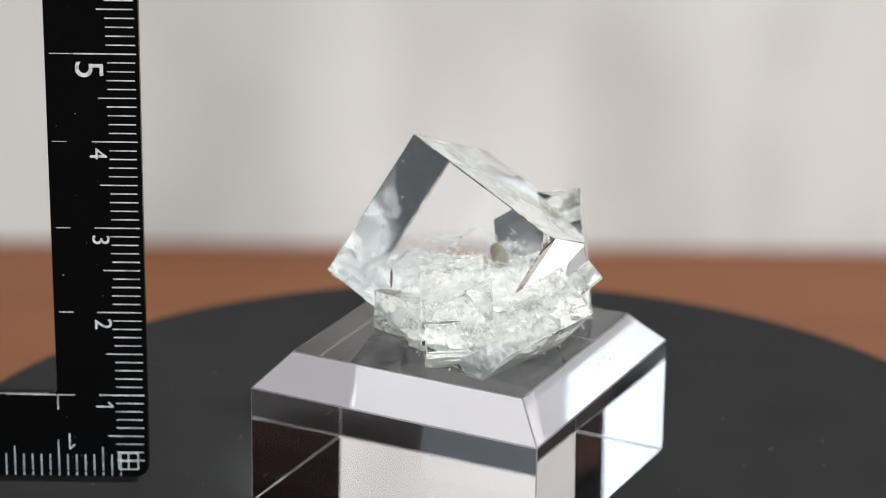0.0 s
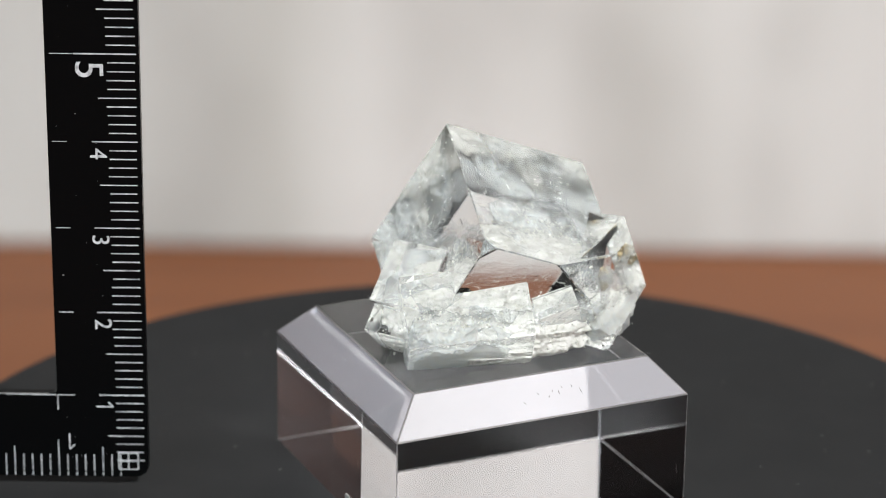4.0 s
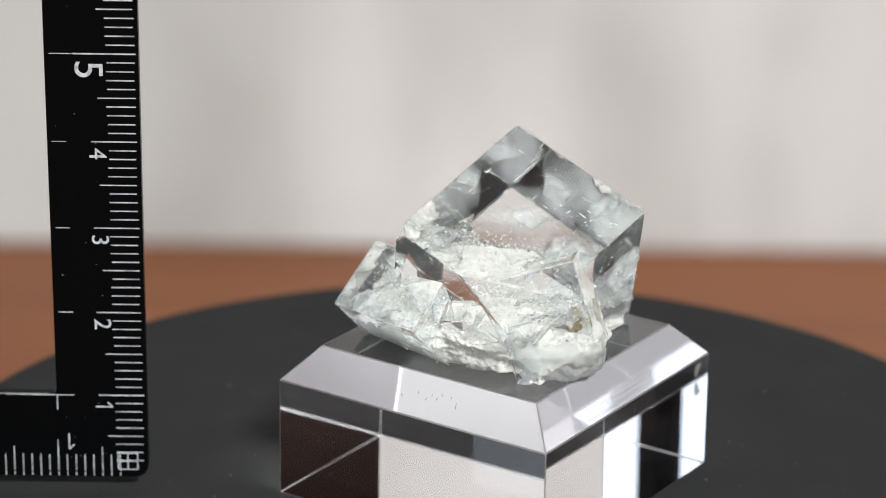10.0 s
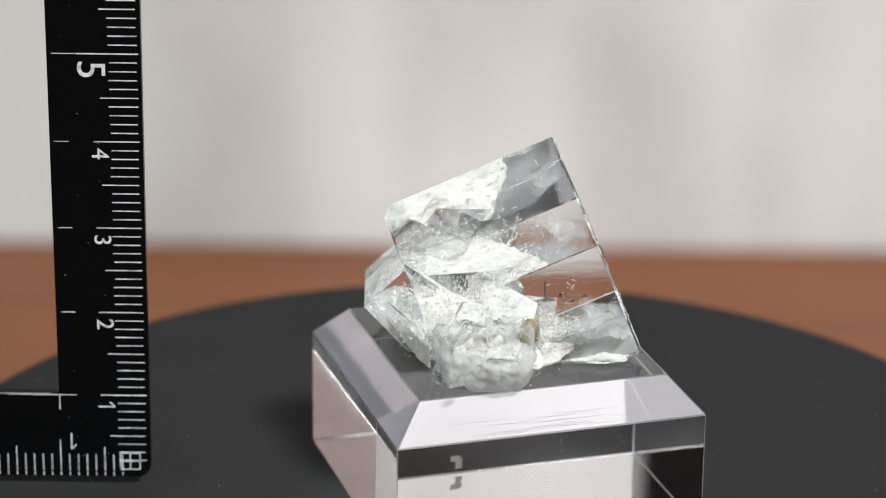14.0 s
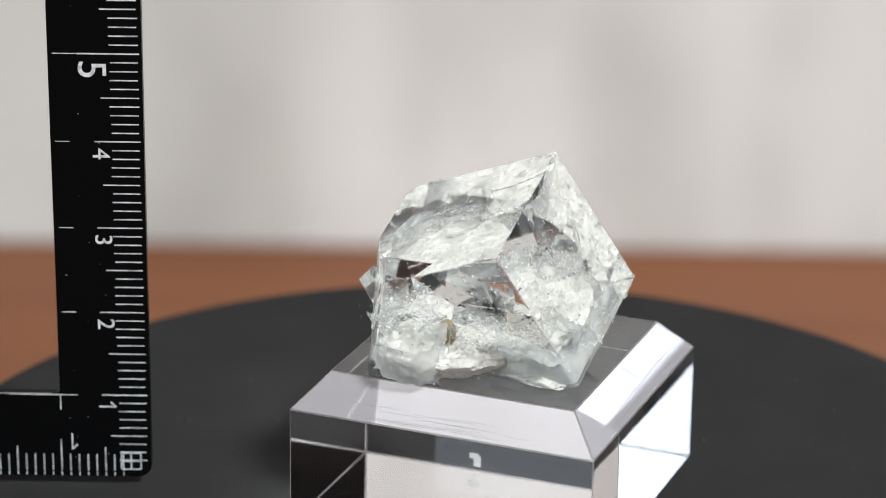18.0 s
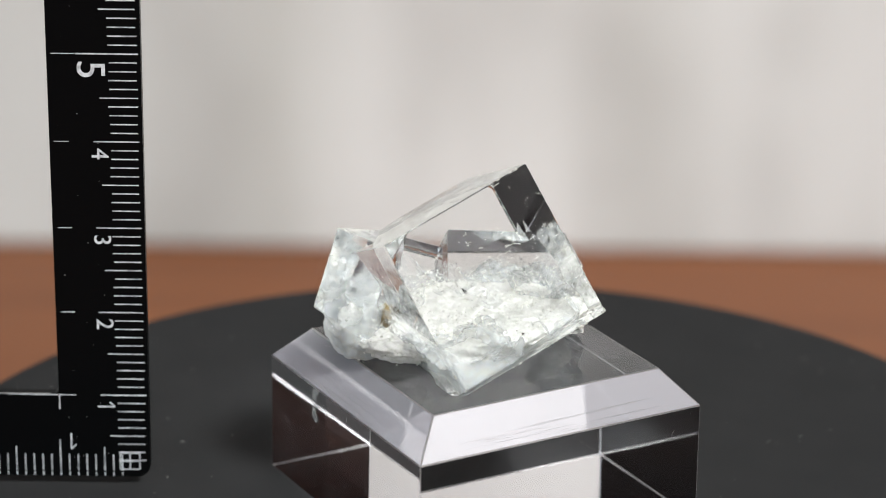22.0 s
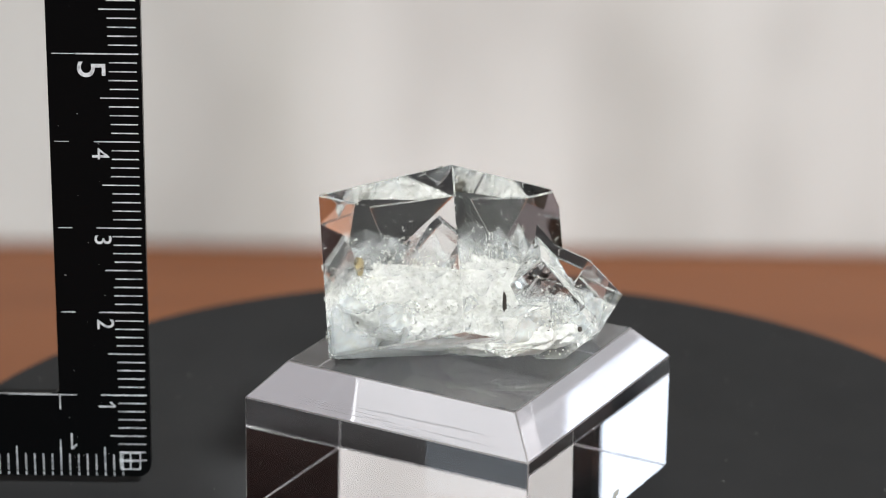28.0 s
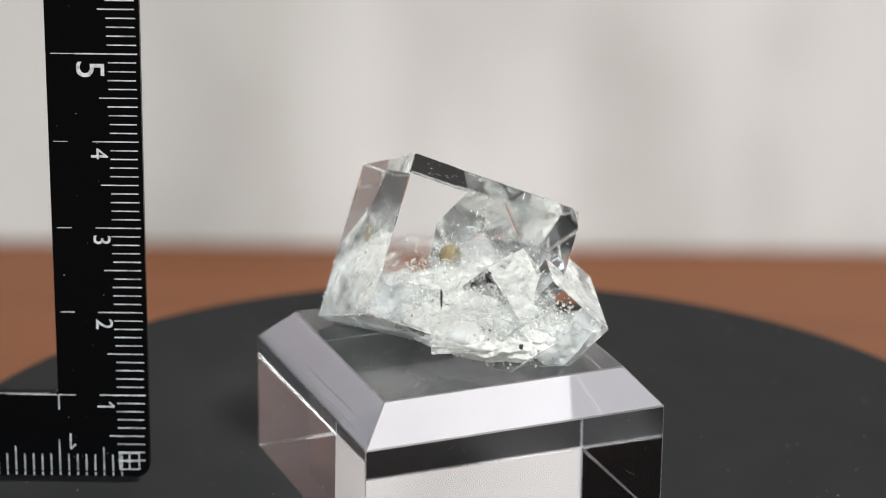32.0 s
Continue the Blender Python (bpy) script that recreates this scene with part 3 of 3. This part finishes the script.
wisps(60, SUGAR, 52, "pale_wisps", "pale wisps inside the crystal")


def edge_chips(count):
    """Tiny pale chips knocked out along the edges of the large crystal."""
    rnd = random.Random(64)
    verts, faces = [], []
    corner, u, v, n, lu, lv, ln = MAIN
    ends = ((0, lu), (0, lv), (0, ln))
    for _ in range(count):
        side = rnd.randrange(3)
        at = [rnd.choice(e) for e in ends]
        run = noise.noise(Vector((rnd.randrange(4), side, 0)) * 1.7)
        at[side] = ends[side][1] * min(1.0, max(0.0, rnd.random() + 0.1 * run))
        p = Vector(corner) + u * at[0] + v * at[1] + n * at[2]
        if p.z < FLOOR + 0.001 or broken_off(p):
            continue
        k = 0.00003 + 0.00013 * rnd.random() ** 3
        sizes = [k * rnd.uniform(0.6, 1.2) for _ in range(3)]
        sizes[side] *= rnd.uniform(1.0, 3.0)
        grain_into(verts, faces, p, (u, v, n), sizes)
    return grains_object("edge_chips", verts, faces, SUGAR, cluster, "tiny pale chips along the crystal edges")


edge_chips(170)


def speck(p, size, mat, seed, label, stretch=(1, 1, 1), parent=None):
    """A small angular lump of dark mineral."""
    bm = bmesh.new()
    bmesh.ops.create_icosphere(bm, subdivisions=2, radius=1.0)
    for w in bm.verts:
        d = w.co.normalized()
        r = size * (1.0 + 0.55 * noise.noise(d * 1.9 + Vector((seed, 0, 0))))
        w.co = Vector(p) + Vector((d.x * stretch[0], d.y * stretch[1], d.z * stretch[2])) * r
    return part("speck", bm, mat, parent or cluster, label)


speck((-0.0008, 0.0136, 0.0246), 0.0014, OLIVE, 1.0, "olive-brown inclusion", (0.9, 0.6, 1.2))
speck((0.0078, -0.0026, 0.0224), 0.0003, DARK, 2.0, "dark speck")
speck((-0.0005, -0.0136, 0.0229), 0.0003, DARK, 3.0, "dark speck")
speck((-0.0095, 0.0101, 0.0217), 0.0002, DARK, 4.0, "dark speck")
speck((-0.0081, -0.0074, 0.0277), 0.00009, DARK, 5.0, "thin dark needle", (1.0, 3.0, 14.0))


def dark_grains(count):
    """Tiny dark and rusty grains that dot the crust."""
    rnd = random.Random(21)
    verts, faces = [], []
    for i in range(count):
        a = rnd.uniform(0, math.tau)
        p = Vector((0.0014 + 0.0122 * math.cos(a), 0.0026 + 0.0152 * math.sin(a), FLOOR + rnd.uniform(0.0012, 0.0060)))
        p += Vector((rnd.gauss(0, 0.0006), rnd.gauss(0, 0.0006), 0))
        k = 0.00003 + 0.00011 * rnd.random() ** 3
        grain_into(verts, faces, p, (Vector((1, 0, 0)), Vector((0, 1, 0)), Vector((0, 0, 1))), (k, k * 1.3, k * 0.8))
    return grains_object("dark_grains", verts, faces, DARK, cluster, "tiny dark grains on the crust")


dark_grains(70)

# clear bodies let the daylight into their insides
for piece in [body] + [c for c in cluster.children if c.name.split(".")[0] in SKINS]:
    piece.visible_shadow = False

# ---- scratches on the block, dust on the turntable ----
SLOPE = Vector((-INSET, 0, TOP - SHOULDER)).normalized()


def scratch(p, way, length, width, normal, mat):
    bm = bmesh.new()
    way = Vector(way).normalized()
    side = way.cross(Vector(normal)).normalized()
    top = Vector(normal).normalized() * 0.00002
    p = Vector(p)
    ring = [p - way * length / 2, p + side * width, p + way * length / 2, p - side * width]
    low = [bm.verts.new(q) for q in ring]
    tip = bm.verts.new(p + top)
    for i in range(4):
        bm.faces.new((low[i], low[(i + 1) % 4], tip))
    bm.faces.new(low[::-1])
    return part("scratch", bm, mat, block)


residue = bmesh.new()
box_into(residue, 0.0010, BLOCK_Y - HALF_Y - 0.00008, 0.0002, 0.0019, BLOCK_Y - HALF_Y - 0.00001, 0.0016)
box_into(residue, 0.0013, BLOCK_Y - HALF_Y - 0.00012, 0.0012, 0.0025, BLOCK_Y - HALF_Y - 0.00001, 0.0019)
part("label_residue", residue, DUST_PALE, block, "small pale scrap stuck to the side")
rnd = random.Random(31)
BEVEL_N = (TOP - SHOULDER, 0, INSET)
for y in (-0.9, 1.1, 2.4, 3.0, 3.8, 4.3, 5.6, 6.6):
    k = rnd.uniform(0.40, 0.62)
    spot = Vector((BLOCK_X + HALF_X - INSET * k, y * 0.001, SHOULDER + (TOP - SHOULDER) * k))
    scratch(spot, SLOPE + Vector((0, rnd.uniform(-0.9, 0.9), 0)), rnd.uniform(0.0004, 0.0011), 0.00005, BEVEL_N, DARK)
for i in range(110):
    spot = Vector((BLOCK_X + rnd.uniform(-0.015, 0.015), BLOCK_Y + rnd.uniform(-0.015, 0.015), TOP + 0.00001))
    turn = rnd.gauss(0.6, 0.5)
    scratch(spot, (math.cos(turn), math.sin(turn), 0), 0.0004 + 0.0050 * rnd.random() ** 2, rnd.uniform(0.000012, 0.000040), (0, 0, 1), SCUFF_GLINT)
for i in range(40):
    face = i % 4
    along, up = rnd.uniform(-0.018, 0.018), rnd.uniform(0.001, 0.0142)
    nx, ny = ((1, 0), (-1, 0), (0, 1), (0, -1))[face]
    spot = Vector((BLOCK_X + nx * (HALF_X + 0.00001) + abs(ny) * along, BLOCK_Y + ny * (HALF_Y + 0.00001) + abs(nx) * along, up))
    turn = rnd.gauss(1.4, 0.5)
    scratch(spot, (-ny * math.cos(turn), nx * math.cos(turn), math.sin(turn)), 0.0003 + 0.0016 * rnd.random() ** 3, rnd.uniform(0.000015, 0.00004), (nx, ny, 0), DUST)


for face in range(2):
    for i in range(16):
        k = rnd.uniform(0.04, 0.40)
        along = rnd.uniform(-0.010, 0.010)
        if face == 0:
            spot = Vector((BLOCK_X - HALF_X + INSET * k, BLOCK_Y + along, SHOULDER + (TOP - SHOULDER) * k))
            normal, way = (SHOULDER - TOP, 0, INSET), (0, 1, 0)
        else:
            spot = Vector((BLOCK_X + along, BLOCK_Y + HALF_Y - INSET * k, SHOULDER + (TOP - SHOULDER) * k))
            normal, way = (0, TOP - SHOULDER, INSET), (1, 0, 0)
        scratch(spot, way, rnd.uniform(0.004, 0.014), rnd.uniform(0.000012, 0.00003), normal, SCUFF_GLINT)


def dust_on_disc(count):
    rnd = random.Random(41)
    verts, faces = [], []
    for i in range(count):
        a, r = rnd.uniform(0, math.tau), 0.069 * math.sqrt(rnd.random())
        k = 0.00002 + 0.00010 * rnd.random() ** 4
        turn = rnd.uniform(0, math.pi)
        ways = (Vector((math.cos(turn), math.sin(turn), 0)), Vector((-math.sin(turn), math.cos(turn), 0)), Vector((0, 0, 1)))
        grain_into(verts, faces, Vector((r * math.cos(a), r * math.sin(a), BOTTOM - 0.0001)), ways, (k * rnd.uniform(1, 3), k, 0.00003))
    return grains_object("dust", verts, faces, DUST, turntable, "fine pale dust on the black disc")


dust_on_disc(500)

# ---- the square ruler ----
ruler = tagged(new("square_ruler"), "black plastic L-shaped ruler with white millimetre marks", "ruler")
# the ruler is drawn in true metres and set back beside the block, just above the disc
ruler.location = [e * (UNIT - 1.0) for e in EYE]
RX, RY, RZ, ARM_W, ARM_H = -0.03756, -0.0272, 0.01223, 0.01015, 0.0101
RULER_LEFT, RULER_TOP = -0.115, 0.1155


def ruler_mesh():
    bm = bmesh.new()
    outline = []
    for i in range(7):
        a = radians(-90 + 15 * i)
        outline.append((RX - 0.0015 + 0.0015 * math.cos(a), RZ + 0.0015 + 0.0015 * math.sin(a)))
    outline += [(RX, RULER_TOP), (RX - ARM_W - 0.0002, RULER_TOP)]
    for i in range(5):
        a = radians(22.5 * i)
        outline.append((RX - ARM_W - 0.0006 + 0.0006 * math.cos(a), RZ + ARM_H + 0.0006 - 0.0006 * math.sin(a)))
    outline += [(RULER_LEFT, RZ + ARM_H), (RULER_LEFT, RZ)]
    a = [bm.verts.new((x, RY, z)) for x, z in outline]
    b = [bm.verts.new((x, RY + 0.0012, z)) for x, z in outline]
    bm.faces.new(a)
    bm.faces.new(b[::-1])
    for i in range(len(a)):
        j = (i + 1) % len(a)
        bm.faces.new((a[i], b[i], b[j], a[j]))
    return bm


part("ruler_body", ruler_mesh(), RULER, ruler)
# grey strip paints the bright highlight along the arm's upper edge
part("edge_wear", box(RULER_LEFT, RY - 0.00003, RZ + ARM_H - 0.00008, RX - ARM_W - 0.0009, RY + 0.00010, RZ + ARM_H + 0.00003), SCUFF_GLINT, ruler, "painted bright edge glint")
specks = random.Random(8)
for i in range(26):
    x = RX - ARM_W + specks.uniform(0.0006, 0.0055)
    z = RZ + specks.uniform(0.012, 0.060) if i < 16 else RZ + specks.uniform(0.001, 0.010)
    k = 0.00003 + 0.00006 * specks.random() ** 3
    part("paint_fleck", box(x - k, RY - 0.00003, z - k * 0.6, x + k, RY + 0.0001, z + k * 0.6), SCUFF_GLINT, ruler)


def mark(x0, z0, x1, z1, name="mark"):
    if x1 - x0 > z1 - z0:
        x0, x1 = x0 + wear.uniform(-0.0001, 0.0001), x1 + wear.uniform(-0.0001, 0.00006)
        z0, z1 = z0 + wear.uniform(-0.00001, 0.00002), z1 + wear.uniform(-0.00002, 0.00001)
    return part(name, box(x0, RY - 0.00004, z0, x1, RY + 0.0001, z1), INK, ruler)


LINE = 0.000068
wear = random.Random(3)
for i in range(2, 101):
    z = RZ + 0.001 * i
    if i % 10 == 0:
        length = 0.0069 if i == 50 else 0.0051
        mark(RX - 0.0003 - length, z - LINE, RX - 0.0003, z + LINE)
        mark(RX - ARM_W + (0.0 if i == 10 else 0.0005), z - LINE * 0.7, RX - ARM_W + (0.0030 if i == 50 else 0.0021), z + LINE * 0.7)
    else:
        length = 0.0041 if i % 5 == 0 else 0.0031
        mark(RX - 0.00045 - length, z - LINE, RX - 0.00045, z + LINE)
for i in range(3, 76):
    x = RX - 0.00018 - 0.001 * i
    length = 0.0045 if i % 10 == 0 else 0.0036 if i % 5 == 0 else 0.0027
    mark(x - LINE, RZ + 0.0007, x + LINE, RZ + length)
    mark(x - LINE, RZ + 0.0001, x + LINE, RZ + 0.0005)
for x in (0.0012, 0.0023, 0.0034):
    mark(RX - x - LINE, RZ + 0.0009, RX - x + LINE, RZ + 0.0029)
for z in (0.0009, 0.0019, 0.0029):
    mark(RX - 0.0034, RZ + z - LINE, RX - 0.0012, RZ + z + LINE)
mark(RX - ARM_W, RZ + 0.0082, RX - ARM_W + 2 * LINE, RZ + 0.0100)
mark(RX - ARM_W - 0.0058, RZ + 0.0100 - LINE, RX - ARM_W - 0.0001, RZ + 0.0100 + LINE)


def numeral(text, x, z, height, turn):
    """A printed figure on the ruler, its middle at x and z."""
    if text == "1":
        bm = bmesh.new()
        box_into(bm, -0.00009, -height / 2, -0.00003, 0.00009, height / 2, 0.00003)
        a, b = Vector((0.0, height / 2, 0)), Vector((-height * 0.30, height * 0.20, 0))
        side = Vector((0.00005, -0.00007, 0))
        ring = [a + side, a - side, b - side, b + side]
        low = [bm.verts.new((q.x, q.y, -0.000025)) for q in ring]
        high = [bm.verts.new((q.x, q.y, 0.000025)) for q in ring]
        bm.faces.new(low)
        bm.faces.new(high[::-1])
        for i in range(4):
            bm.faces.new((low[i], high[i], high[(i + 1) % 4], low[(i + 1) % 4]))
        ob = part("numeral", bm, INK, ruler)
        ob.matrix_basis = Matrix.Translation((x, RY - 0.00003, z)) @ pose(0, 0, 0, 90, 0, 0) @ pose(0, 0, 0, 0, 0, turn)
        return
    curve = bpy.data.curves.new("numeral", "FONT")
    curve.body, curve.size, curve.align_x, curve.align_y, curve.extrude = text, height / 0.70, "CENTER", "CENTER", 0.00003
    temp = bpy.data.objects.new("numeral", curve)
    scene.collection.objects.link(temp)
    me = bpy.data.meshes.new_from_object(temp.evaluated_get(bpy.context.evaluated_depsgraph_get()))
    bpy.data.objects.remove(temp)
    bpy.data.curves.remove(curve)
    me.materials.clear()
    me.materials.append(INK)
    ob = new("numeral", me)
    ob.parent = ruler
    ob.matrix_basis = Matrix.Translation((x, RY - 0.00003, z)) @ pose(0, 0, 0, 90, 0, 0) @ pose(0, 0, 0, 0, 0, turn)


for i in range(1, 11):
    tall = 0.0031 if i == 5 else 0.0019
    numeral(str(i), RX - (0.0056 if i == 5 else 0.0048), RZ + 0.010 * i - (0.0018 if i == 5 else 0.0014), tall, -90)
for i in range(1, 8):
    numeral(str(i), RX - 0.010 * i + 0.0011, RZ + 0.0043, 0.0019, 180)

def motions():
    for thing in (turntable, block, cluster):
        walk(thing, turn_rows())


motions()
